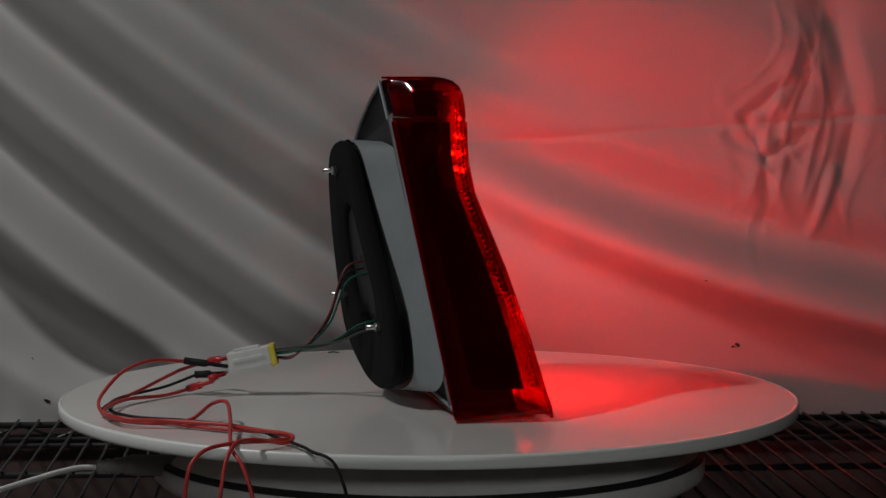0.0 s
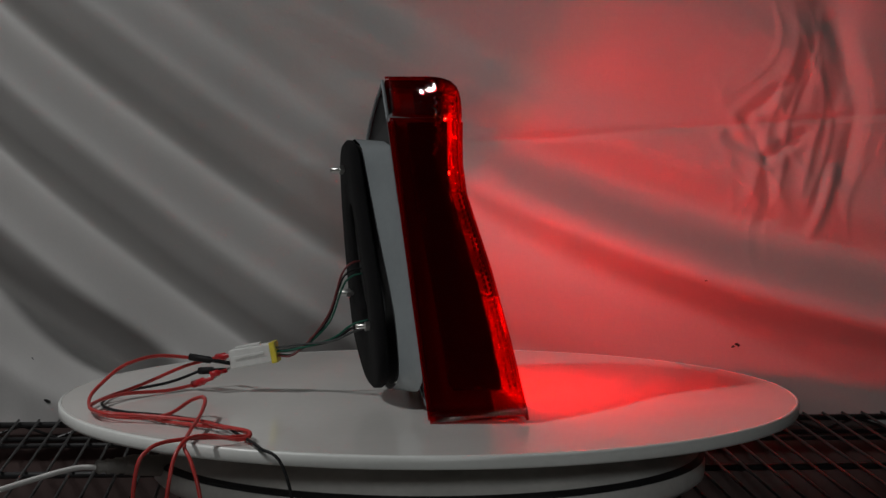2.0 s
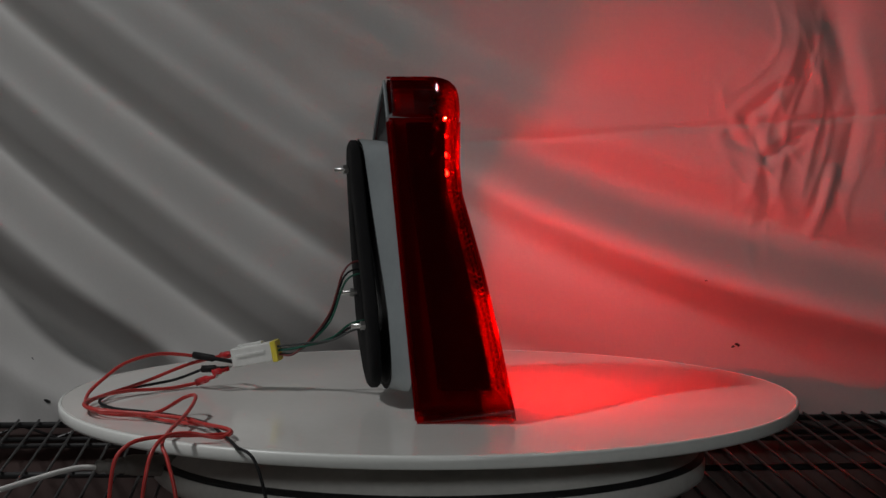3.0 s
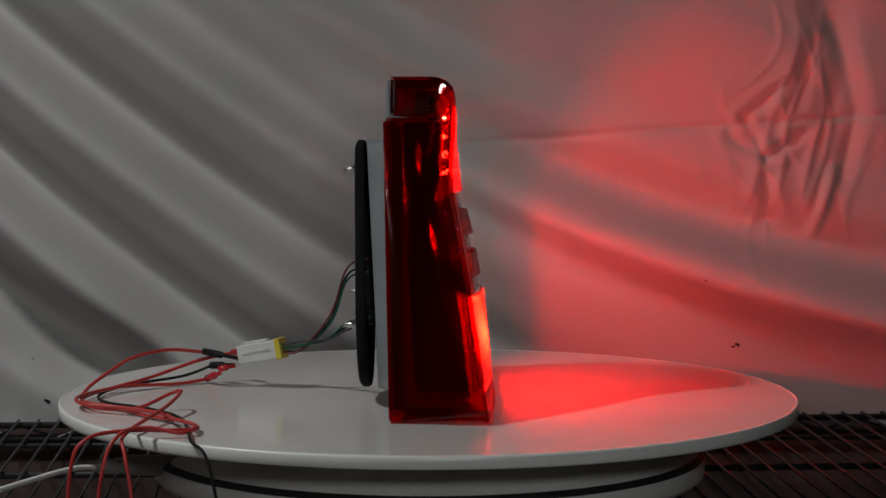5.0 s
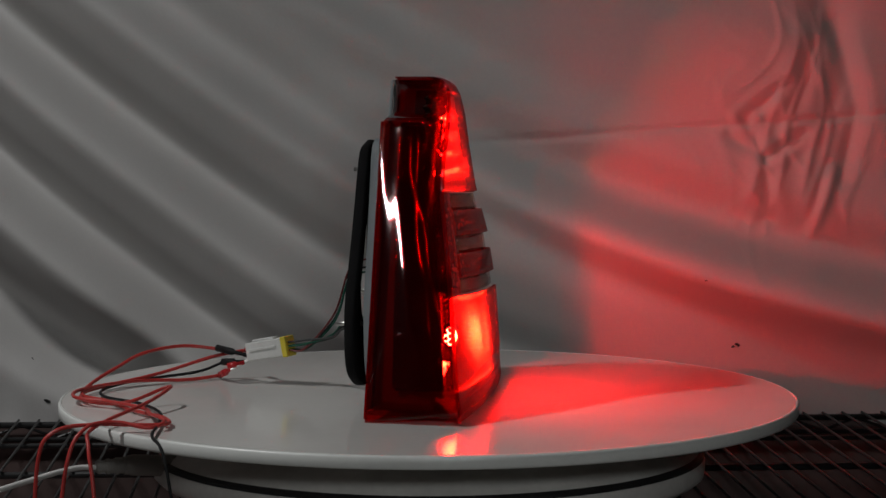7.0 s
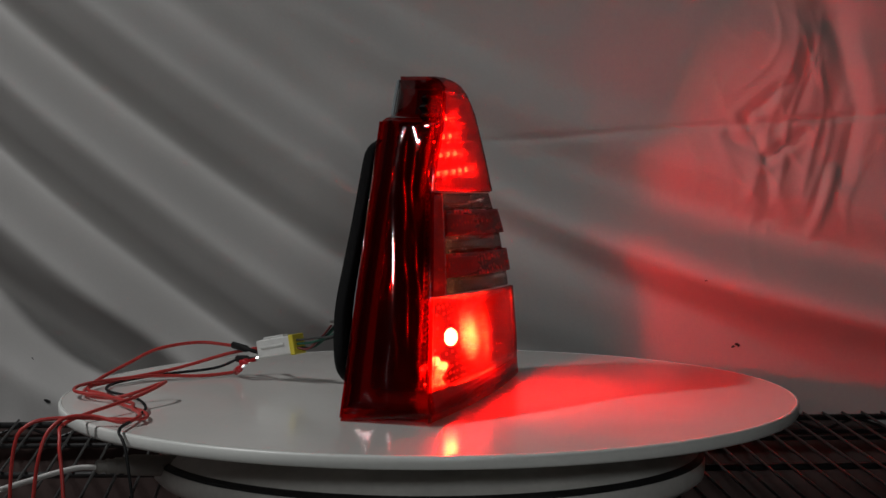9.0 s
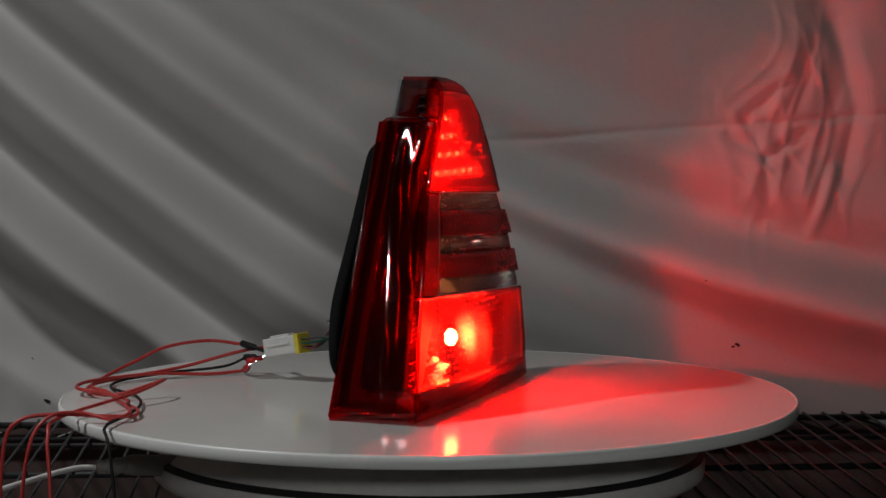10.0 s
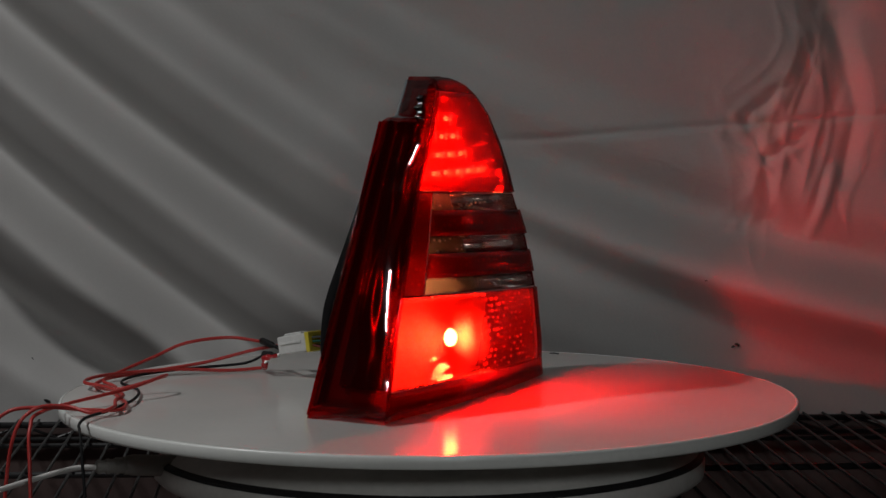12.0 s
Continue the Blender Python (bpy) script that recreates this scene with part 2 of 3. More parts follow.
def fold(x, z):
    """How far the cloth stands out towards the camera."""
    u = x + 0.626
    s = (0.5 - z) - 0.88 * (1 - math.exp(-u / 0.9075))
    left = 1 / (1 + math.exp((x - 0.02) / 0.10))
    right = 1 - left
    ph = 2 * math.pi * (s - 0.066 + 0.01 * math.sin(u * 7)) / 0.2166
    h = 0.054 * (math.sin(ph) + 0.22 * math.sin(2 * ph + 0.6)) * (0.25 + 0.75 * left) * (0.55 + 0.45 / (1 + math.exp(-(s + 0.16) / 0.02)))
    h += right * 0.088 * math.exp(-((s + 0.200) / (0.052 if s < -0.200 else 0.044)) ** 2)
    h -= right * 0.040 * math.exp(-((s + 0.285) / 0.050) ** 2)
    h += 0.012 * noise.noise(Vector((x * 2.2, z * 3.0, 1.3)))
    # the bunched lower corner with a deep hollow above it
    corner = 1 / (1 + math.exp((x + 0.36) / 0.03))
    zv = -0.055 + 0.10 * math.exp(-(x + 0.66) / 0.08)
    below = corner / (1 + math.exp((z - zv + 0.025) / 0.02))
    h = h * (1 - below) + below * (0.010 + 0.008 * noise.noise(Vector((x * 20, z * 12, 2.0))))
    h -= 0.046 * corner * math.exp(-((z - zv) / (0.075 if z > zv else 0.04)) ** 2)
    c = math.exp(-(((x - 0.53) / 0.11) ** 2 + ((z - 0.30) / 0.17) ** 2))
    for k, (fx, fz, tilt, amp) in enumerate(((12, 5, 3, 0.005), (15, 5, -4, 0.004), (22, 8, 6, 0.003))):
        ridge = 1 - min(1.0, abs(noise.noise(Vector((x * fx + z * tilt + 0.9 * noise.noise(Vector((x * 7, z * 7, 9.0 + k))), z * fz, 4.2 + 3.1 * k)))) * 3.4)
        h += c * amp * ridge * ridge
    h -= crease_depth(x, z)
    h -= 0.022 * math.exp(-((x - 0.60 - 0.10 * (0.42 - z)) / 0.035) ** 2) / (1 + math.exp((0.30 - z) / 0.04))
    # a long horizontal crease
    zc = 0.297 + (x - 0.15) * 0.07
    h -= 0.004 * math.exp(-((z - zc) / 0.006) ** 2) * right
    return h


def cloth():
    bm = bmesh.new()
    nx, nz = 520, 300
    x0, x1, z0, z1 = -0.93, 0.93, -0.155, 0.86
    vs = []
    for j in range(nz + 1):
        z = z0 + (z1 - z0) * (j / nz) ** 1.25
        row = []
        for i in range(nx + 1):
            x = x0 + (x1 - x0) * i / nx
            hem = 0.008 * noise.noise(Vector((x * 14, 0, 3))) if j == 0 else 0
            row.append(bm.verts.new((x, 0.565 - fold(x, z), z + hem)))
        vs.append(row)
    for j in range(nz):
        for i in range(nx):
            bm.faces.new((vs[j][i], vs[j][i + 1], vs[j + 1][i + 1], vs[j + 1][i]))
    ob = part("backdrop_cloth", bm, M_CLOTH, smooth=True)
    sol = ob.modifiers.new("thick", "SOLIDIFY")
    sol.thickness, sol.offset = 0.0012, 1
    tagged(ob, "draped greyish white backdrop cloth with sweeping diagonal folds", "cloth")


cloth()


def speck(x, z, r, lean):
    y = 0.565 - fold(x, z) - 0.0022
    bm = ball((0, 0, 0), r, (1.6, 0.25, 0.7), 8)
    for v in bm.verts:
        v.co += 0.4 * r * noise.noise_vector(v.co * 400 + Vector((x, z, 0)) * 50)
    ob = part("lint", bm, M_BLACK)
    ob.matrix_world = pose(x, y, z, 0, lean, 0)
    tagged(ob, "small dark speck of lint on the cloth", "lint", "lint on the cloth")


for sx, sz, sr, sl in ((0.455, -0.006, 0.0028, 20), (0.449, -0.009, 0.002, -30), (-0.565, -0.090, 0.0036, 25), (-0.592, -0.032, 0.002, 60), (0.401, 0.094, 0.0014, 0)):
    speck(sx, sz, sr, sl)


# ---- wire shelf ----
SHELF_Z = -0.108


def shelf():
    sh = thing("wire_shelf", "black wire rack shelf under the turntable", "shelf")
    sh.matrix_world = pose(0, 0, 0, 0, 0, 3.3)
    w, y0, y1 = 0.92, -0.47, 0.515
    step = 0.0295
    wire = mesh_from("surface_wire", tube([(0, y0, 0), (0, y1, 0)], 0.0020, 6, 0), M_WIRE_SHELF, True)
    for i in range(int(2 * w / step)):
        ob = new("surface_wire", wire)
        ob.parent = sh
        ob.location = (-w + i * step, 0, SHELF_Z)
    for y, r in ((y0, 0.004), (-0.2, 0.0035), (0.105, 0.0045), (0.33, 0.0035), (y1, 0.0045)):
        part("cross_bar", tube([(-w, y, SHELF_Z - 0.007), (w, y, SHELF_Z - 0.007)], r, 8, 0), M_WIRE_SHELF, sh, smooth=True)
    for y in (y0, y1):
        part("lower_rail", tube([(-w, y, SHELF_Z - 0.028), (w, y, SHELF_Z - 0.028)], 0.0035, 8, 0), M_WIRE_SHELF, sh, smooth=True)
        zig = []
        n = 36
        for i in range(n + 1):
            zig.append((-w + 2 * w * i / n, y, SHELF_Z - (0.008 if i % 2 else 0.026)))
        part("truss_wire", tube(zig, 0.0025, 6, 0), M_WIRE_SHELF, sh)
    part("lower_board", box(-w, w, y0, y1, SHELF_Z - 0.32, SHELF_Z - 0.30), M_CARD, sh, "dark brown board on the tier below")
    part("rear_board", box(-w, w, y1 + 0.012, y1 + 0.018, SHELF_Z - 0.32, SHELF_Z - 0.006), M_CARD, sh, "dark brown board behind the lower tier")
    for x in (-w - 0.014, w + 0.014):
        for y in (y0, y1):
            part("post", tube([(x, y, -1.0), (x, y, 0.9)], 0.0127, 12, 0), M_WIRE_SHELF, sh, smooth=True)


shelf()


# ---- turntable ----
def turntable():
    base = thing("turntable", "round white motor turntable with a grey base, turning slowly", "turntable")
    zb = SHELF_Z + 0.0027
    part("base_plate", lathe([(0.05, zb), (0.310, zb), (0.330, zb + 0.007), (0.337, zb + 0.013), (0.338, zb + 0.018), (0.338, zb + 0.030), (0.336, zb + 0.034), (0.330, zb + 0.038), (0.325, zb + 0.044), (0.275, zb + 0.070), (0.05, zb + 0.070)]), M_BASE, base, smooth=True)
    part("drum", lathe([(0.05, zb + 0.070), (0.255, zb + 0.070), (0.255, -0.019), (0.05, -0.019)], 72), M_BLACK, base, smooth=False)
    part("groove_ring", lathe([(0.3372, zb + 0.0340), (0.3366, zb + 0.0372), (0.3310, zb + 0.0408), (0.3300, zb + 0.0385)], 96, False), M_BLACK, base)
    disc = part("top_plate", lathe([(0.02, -0.0150), (0.4440, -0.0150), (0.4470, -0.0130), (0.4470, -0.0015), (0.4455, 0.0), (0.02, 0.0)], 160), M_DISC, base, "white laminate top plate")
    part("edge_band", lathe([(0.4445, -0.0156), (0.4485, -0.0148), (0.4500, -0.0125), (0.4500, -0.0030), (0.4490, -0.0009), (0.4462, 0.0003), (0.4460, -0.002)], 160, False), M_EDGE, disc, "white edge band", True)
    part("scuff", tube([(-0.142, 0.404, 0.0004), (-0.136, 0.408, 0.0006), (-0.127, 0.405, 0.0004)], 0.0012, 6, 4), M_BLACK, disc, "dark scuff mark")
    return disc


DISC = turntable()


# ---- tail lamp ----
# Lamp space: x out of the front lens, y along it, z up. Rows are (z, x, y).
CREASE = [(0.0, 0.0575, -0.2560), (0.0133, 0.0563, -0.2515), (0.0915, 0.0474, -0.207), (0.165, 0.038, -0.1565), (0.25, 0.024, -0.091), (0.285, 0.0240, -0.070), (0.312, 0.0265, -0.058), (0.352, 0.0295, -0.046), (0.366, 0.0292, -0.041), (0.377, 0.0265, -0.035), (0.384, 0.0200, -0.028), (0.3875, 0.0120, -0.019), (0.389, 0.0030, -0.009)]
OUTER = [(0.0, 0.073, 0.222), (0.046, 0.0732, 0.222), (0.121, 0.0690, 0.212), (0.192, 0.0590, 0.198), (0.248, 0.045, 0.184), (0.270, 0.0420, 0.177), (0.3065, 0.0380, 0.153), (0.3433, 0.0360, 0.114), (0.366, 0.033, 0.078), (0.377, 0.029, 0.056), (0.384, 0.021, 0.042), (0.3875, 0.012, 0.034), (0.389, 0.003, 0.030)]
BACK = [(0.0, -0.0508, -0.2357), (0.339, -0.0548, -0.0205), (0.3395, -0.044, 0.0060), (0.389, -0.0430, 0.0370)]
TILT = -0.05
BACK_X = -0.046
OUTER_BACK = [(0.0, 0.020), (0.13, 0.012), (0.22, -0.018), (0.28, -0.046)]  # rear edge of the outer wall


def bulge(z):
    return table(z, [(0.0, 0.013), (0.12, 0.012), (0.25, 0.007), (0.31, 0.004), (0.389, 0.001)])[0]


def front(u, level, inset=0.0):
    """A point of the front lens: u from the crease to the outer edge, at a line that rises outwards."""
    z = level
    for _ in range(5):
        xc, yc = table(z, CREASE)
        xo, yo = table(z, OUTER)
        y = yc + (yo - yc) * u
        z = min(0.389, max(0.003, level + TILT * y * min(1.0, level / 0.07)))
    x = xc + (xo - xc) * u + bulge(z) * 4 * u * (1 - u)
    if u > 0.93:
        k = (u - 0.93) / 0.07
        x -= 0.010 * k * k
    return Vector((x - inset, y, z))


def grid_mesh(fn, nu, nv):
    bm = bmesh.new()
    v = [[bm.verts.new(fn(i / nu, j / nv)) for i in range(nu + 1)] for j in range(nv + 1)]
    for j in range(nv):
        for i in range(nu):
            bm.faces.new((v[j][i], v[j][i + 1], v[j + 1][i + 1], v[j + 1][i]))
    bmesh.ops.remove_doubles(bm, verts=bm.verts[:], dist=1e-5)
    return bm


def shell_bm(bm, thick):
    bmesh.ops.recalc_face_normals(bm, faces=bm.faces[:])
    bmesh.ops.solidify(bm, geom=bm.faces[:], thickness=thick)
    return bm


def shell(name, bm, material, parent, thick=0.003, label="", smooth=True):
    """A sheet given its wall thickness, as one closed mesh."""
    return part(name, shell_bm(bm, thick), material, parent, label, smooth)


BANDS = [("lower_lens", 0.030, 0.127, 0.0, "lit bright red lower lens"), ("clear_bar", 0.130, 0.147, -0.006, "clear lens bar"), ("red_bar", 0.148, 0.176, 0.0, "red lens bar"),
         ("clear_bar", 0.177, 0.196, -0.006, "clear lens bar"), ("red_bar", 0.197, 0.227, 0.0, "red lens bar"), ("clear_bar", 0.228, 0.248, -0.006, "clear lens bar"), ("upper_lens", 0.250, 0.370, 0.0, "lit red upper lens over rows of small lights")]


def tail_lamp():
    lamp = thing("tail_lamp", "red and clear car tail lamp, lit, standing on the turntable", "car lamp")
    for name, a, b, push, label in BANDS:
        m = {"clear_bar": M_CLEAR_LENS, "red_bar": M_RED_BAR, "upper_lens": M_RED_TOP}.get(name, M_RED_LENS)
        nv = 14 if "lens" in name else 4

        def fn(u, v, a=a, b=b, push=push, u0=(0.0 if name.endswith("lens") else 0.13), u1=(0.91 if name.endswith("lens") else 1.0)):
            q = front(u0 + (u1 - u0) * u, a + (b - a) * v)
            q.x += push
            return q
        shell(name, grid_mesh(fn, 40, nv), m, lamp, 0.003, label)
    shell("red_column", grid_mesh(lambda u, v: front(0.125 * u, 0.129 + 0.119 * v), 8, 10), M_RED_BAR, lamp, 0.003, "red strip beside the clear bars")
    for name, u0, u1, a, b in (("outer_rim", 0.912, 1.0, 0.030, 0.127), ("outer_rim", 0.912, 1.0, 0.250, 0.370), ("top_rim", 0.0, 1.0, 0.3705, 0.389)):
        shell(name, grid_mesh(lambda u, v: front(u0 + (u1 - u0) * u, a + (b - a) * v), 14, 10), M_RED_DARK, lamp, 0.003, "dark red border of the lens")
    # lower flange of the lens
    shell("bottom_flange", grid_mesh(lambda u, v: front(u, 0.004 + 0.025 * v) + Vector((0.002 * (1 - v), 0, 0)), 40, 3), M_RED_SIDE, lamp, 0.003, "dark red lower edge")

    # side wall, from the rear edge to the crease
    def side(u, v, z0=0.0, z1=0.3392):
        z = z0 + (z1 - z0) * v
        xb, yb = table(z, BACK)
        xc, yc = table(z, CREASE)
        k = u
        x, y = xb + (xc - xb) * k, yb + (yc - yb) * k
        y -= 0.0010 * min(k / 0.70, (1 - k) / 0.30) + 0.0005 * math.sin(2 * math.pi * k * 2.2 + z * 9) * k * (1 - k) * 4
        y -= 0.0080 * 4 * v * (1 - v) * k * (1 - k) * 4
        zz = z + 0.0133 * k * max(0, 1 - z * 20)
        return Vector((x, y, zz))
    shell("side_lens", grid_mesh(side, 40, 60), M_RED_SIDE, lamp, 0.003, "deep red side lens", smooth=True)
    shell("side_lens_tip", grid_mesh(lambda u, v: side(u, v, 0.3396, 0.389), 18, 10), M_RED_SIDE, lamp, 0.003, "deep red stepped tip of the side lens", smooth=True)

    # rounded edges of the side lens
    for name, row, r in (("front_edge", CREASE, 0.0022), ("rear_edge", BACK, 0.0018)):
        pts = [Vector((*table(z, row), z)) for z in [0.004 + 0.0055 * i for i in range(61)]]
        part(name, tube(pts, r, 8, 0), M_RED_SIDE, lamp, "rounded red edge of the side lens", smooth=True)

    # outer wall, from the front edge to the rear rim
    def outer_wall(u, v):
        q = front(1.0, 0.004 + 0.383 * v)
        return Vector((q.x + (table(q.z, OUTER_BACK)[0] - q.x) * u, q.y + 0.004 * math.sin(math.pi * u), q.z))
    shell("outer_side_lens", grid_mesh(outer_wall, 10, 50), M_RED_DARK, lamp, 0.003, "dark red outer side of the lens")

    # top cap and floor of the lens
    def cap(u, v):
        a = Vector((*table(0.389, BACK), 0.0)).lerp(Vector((*table(0.389, CREASE), 0.0)), u)
        f = Vector((BACK_X, 0.045, 0)).lerp(Vector((*table(0.389, OUTER), 0.0)), u)
        q = a.lerp(f, v)
        return Vector((q.x, q.y, 0.389))
    shell("top_lens", grid_mesh(cap, 6, 4), M_RED_SIDE, lamp, 0.003)

    def sole(u, v):
        q = front(u, 0.006)
        near_y, far_y = -0.2357 + 0.004, table(0.0, OUTER)[1] - 0.004
        return Vector((q.x - 0.003 + (BACK_X + (0.020 - BACK_X) * u - q.x) * v, q.y + (near_y + (far_y - near_y) * u - q.y) * v, q.z + 0.004))
    shell("lens_floor", grid_mesh(sole, 30, 6), M_RED_SIDE, lamp, 0.003)

    # back plate closing the lens
    bm = bmesh.new()
    near = [Vector((BACK_X, table(z, BACK)[1] + 0.006, z)) for z in (0.014, 0.1, 0.2, 0.3, 0.335)]
    near += [Vector((BACK_X, 0.012, 0.338)), Vector((BACK_X, 0.046, 0.384))]
    far = [Vector((table(z, OUTER_BACK)[0], table(z, OUTER)[1] - 0.006, z)) for z in (0.38, 0.36, 0.33, 0.3, 0.25, 0.18, 0.1, 0.03)]
    bm.faces.new([bm.verts.new(q) for q in near + far])
    bmesh.ops.solidify(bm, geom=bm.faces[:], thickness=0.004)
    part("back_plate", bm, M_BLACK, lamp)
    edge = [q + Vector((-0.003, 0, 0)) for q in near + far]
    part("rear_rim", tube(edge + edge[:1], 0.0022, 6, 0), M_HOUSING, lamp, "grey rear rim of the lens")

    # grey housing behind the lens
    GASK = [(0.089, 0.3095), (0.045, 0.300), (0.015, 0.268), (-0.019, 0.230), (-0.055, 0.196), (-0.093, 0.1615), (-0.125, 0.132), (-0.146, 0.105), (-0.158, 0.0625), (-0.145, 0.036), (-0.0925, 0.0197), (-0.035, 0.018), (0.016, 0.0275), (0.075, 0.055), (0.108, 0.0876), (0.132, 0.15), (0.147, 0.215), (0.147, 0.2713), (0.128, 0.300)]
    GASK = [(y if y > 0 else 0.80 * y, z) for y, z in GASK]
    cy = sum(q[0] for q in GASK) / len(GASK)
    cz = sum(q[1] for q in GASK) / len(GASK)

    def ring(grow, x, lean=0.0, yaw=0.0):
        out = []
        pts = smooth_path([(0, *q) for q in GASK + GASK[:1]], 4)[:-1]
        for q in pts:
            out.append(Vector((x - lean * (q.z - 0.16) + yaw * (q.y - cy), cy + (q.y - cy) * grow, max(0.004, cz + (q.z - cz) * grow))))
        return out

    def flared(x, z_in=0.0):
        out = []
        for q in ring(1.0, x):
            d = -(q.y - 0.12) * 0.85 + (q.z - 0.31) * 0.53
            w = min(1.0, max(0.0, d / 0.03))
            out.append(Vector((x, max(q.y - 0.062 * w, table(q.z, BACK)[1] + 0.005), q.z)))
        return out

    def loft(rings, close=True):
        b = bmesh.new()
        rs = [[b.verts.new(q) for q in r] for r in rings]
        n = len(rs[0])
        for a, c in zip(rs, rs[1:] + ([rs[0]] if close == "loop" else [])):
            for i in range(n):
                j = (i + 1) % n
                b.faces.new((a[i], a[j], c[j], c[i]))
        if close is True:
            b.faces.new(rs[0][::-1])
            b.faces.new(rs[-1])
        bmesh.ops.recalc_face_normals(b, faces=b.faces[:])
        return b
    part("housing", loft([flared(BACK_X - 0.003), ring(1.01, -0.069, 0.045)], "open"), M_HOUSING, lamp, "grey moulded plastic housing", smooth=True)
    part("housing_back", loft([ring(0.97, -0.066, 0.045), ring(0.97, -0.069, 0.045)]), M_BLACK, lamp)
    part("gasket", loft([ring(0.985, -0.0735, 0.045, 0.05), ring(1.0, -0.076, 0.045, 0.05), ring(1.0, -0.083, 0.045, 0.05), ring(0.975, -0.0860, 0.045, 0.05), ring(0.52, -0.0860, 0.045, 0.05), ring(0.50, -0.083, 0.045, 0.05), ring(0.50, -0.0735, 0.045, 0.05)], "loop"), M_FOAM, lamp, "thick black foam gasket ring", smooth=True)
    part("inner_pan", loft([ring(0.54, -0.070, 0.045), ring(0.54, -0.0735, 0.045)]), M_BLACK, lamp)
    for y, z in ((0.098, 0.272), (-0.075, 0.094), (0.088, 0.118)):
        x = -0.072 - 0.045 * (z - 0.16) + 0.05 * (y - cy)
        stud = part("stud", tube([(x, y, z), (x - 0.032, y, z)], 0.0030, 10, 0), M_STEEL, lamp, "zinc mounting stud", smooth=True)
        part("nut", tube([(x - 0.016, y, z), (x - 0.021, y, z)], 0.006, 6, 0), M_STEEL, stud)

    def behind(x, y, z, gap):
        """Keeps a point of the inside clear of the side wall."""
        xb, yb = table(z, BACK)
        xc, yc = table(z, CREASE)
        if abs(yc - yb) < 1e-4:
            return x
        k = (y - gap - yb) / (yc - yb)
        return x if k <= 0 else max(x, xb + (xc - xb) * min(k, 0.93))

    def pillow(q, u):
        """Small cushions over the inner half, wider flutes over the outer half."""
        size = (0.012, 0.011) if q.z < 0.13 or q.z > 0.25 else (0.016, 0.030)
        a = (q.y / size[0]) % 1.0 - 0.5
        b = (q.z / size[1]) % 1.0 - 0.5
        k = 1.0 if u < 0.52 or 0.13 < q.z < 0.25 else 0.5
        return k * 2.0 * (a * a + b * b)

    # inside: bowl behind the front lens, dark bezel behind the side lens
    def bowl(u, v):
        uu = 0.07 + 0.85 * u
        q = front(uu, 0.030 + 0.335 * v)
        e = min(u + 0.08, 1 - u, v * 1.2, (1 - v) * 1.2)
        k = min(1.0, e / 0.13)
        rim = q.x - 0.008 - 0.020 * max(0.0, 1 - u / 0.15)
        x = rim + (-0.026 - rim) * k ** 0.7
        return Vector((min(rim, behind(x, q.y, q.z, 0.024)) - 0.0085 * pillow(q, u), q.y, q.z))
    part("reflector", grid_mesh(bowl, 300, 250), M_CHROME, lamp, "silver reflector bowl", smooth=True)

    def behind_side(k, z, depth):
        xb, yb = table(z, BACK)
        xc, yc = table(z, CREASE)
        return Vector((xb + (xc - xb) * k, yb + (yc - yb) * k + depth, z))

    def bezel(u, v):
        z = 0.034 + 0.300 * v
        k = 0.31 + 0.53 * u
        wave = 0.0015 * math.sin(9 * u + 7 * v) + 0.0008 * math.sin(17 * v - 5 * u)
        lip = 0.005 * math.exp(-(u / 0.10) ** 2)
        return behind_side(k, z, 0.015 + wave - lip)
    shell("bezel", grid_mesh(bezel, 30, 60), M_BEZEL, lamp, 0.002, "black inner bezel behind the side lens")
    # mirror beads in place of moulded facets, added so the bulb sparkles here
    beads = bmesh.new()
    for i in range(54):
        for k, d in ((0.905, 0.007), (0.955, 0.004)):
            q = behind_side(k, 0.038 + 0.0060 * i + 0.003 * (k > 0.93), d)
            m = Matrix.Translation(q) @ Matrix.Diagonal((1.0, 0.8, 1.25, 1))
            bmesh.ops.create_icosphere(beads, subdivisions=2, radius=0.0017 + 0.0006 * random.random(), matrix=m)
    part("sparkle_beads", beads, M_CHROME, lamp, "row of small mirror beads added for the sparkle of the lens facets", smooth=True)
    # extra chrome rod that catches a highlight where the bezel edge would gleam
    strip = [behind_side(0.295, 0.036 + 0.0074 * i, 0.0115) for i in range(41)]
    part("bezel_highlight_strip", tube(strip, 0.0026, 10, 0), M_CHROME, lamp, "chrome strip added for the highlight along the bezel edge", smooth=True)
    part("tip_reflector", shell_bm(grid_mesh(lambda u, v: behind_side(0.36 + 0.42 * u, 0.342 + 0.030 * v, 0.012), 4, 4), 0.002), M_CHROME, lamp)

    def backing(u, v):
        z = 0.012 + 0.362 * v
        xb, yb = table(z, BACK)
        xc, yc = table(z, CREASE)
        k = 0.02 + 0.70 * u
        return Vector((xb + (xc - xb) * k, yb + (yc - yb) * k + 0.021, z))
    shell("side_backing", grid_mesh(backing, 8, 40), M_DARK_ABS, lamp, 0.002)

    # dividers between the three chambers
    for level in (0.1285, 0.249):
        def plate(u, v, level=level):
            q = front(0.012 + 0.976 * u, level)
            return Vector((behind(q.x - 0.0035 + (0.0005 - q.x) * v, q.y, q.z, 0.024), q.y, q.z))
        shell("chamber_divider", grid_mesh(plate, 24, 4), M_CHROME, lamp, 0.002)

    # light sources
    part("tail_bulb", ball((0.026, 0.006, 0.070), 0.0080, (1, 1.1, 1.35), 20), M_TAIL, lamp, "lit tail light bulb", True)
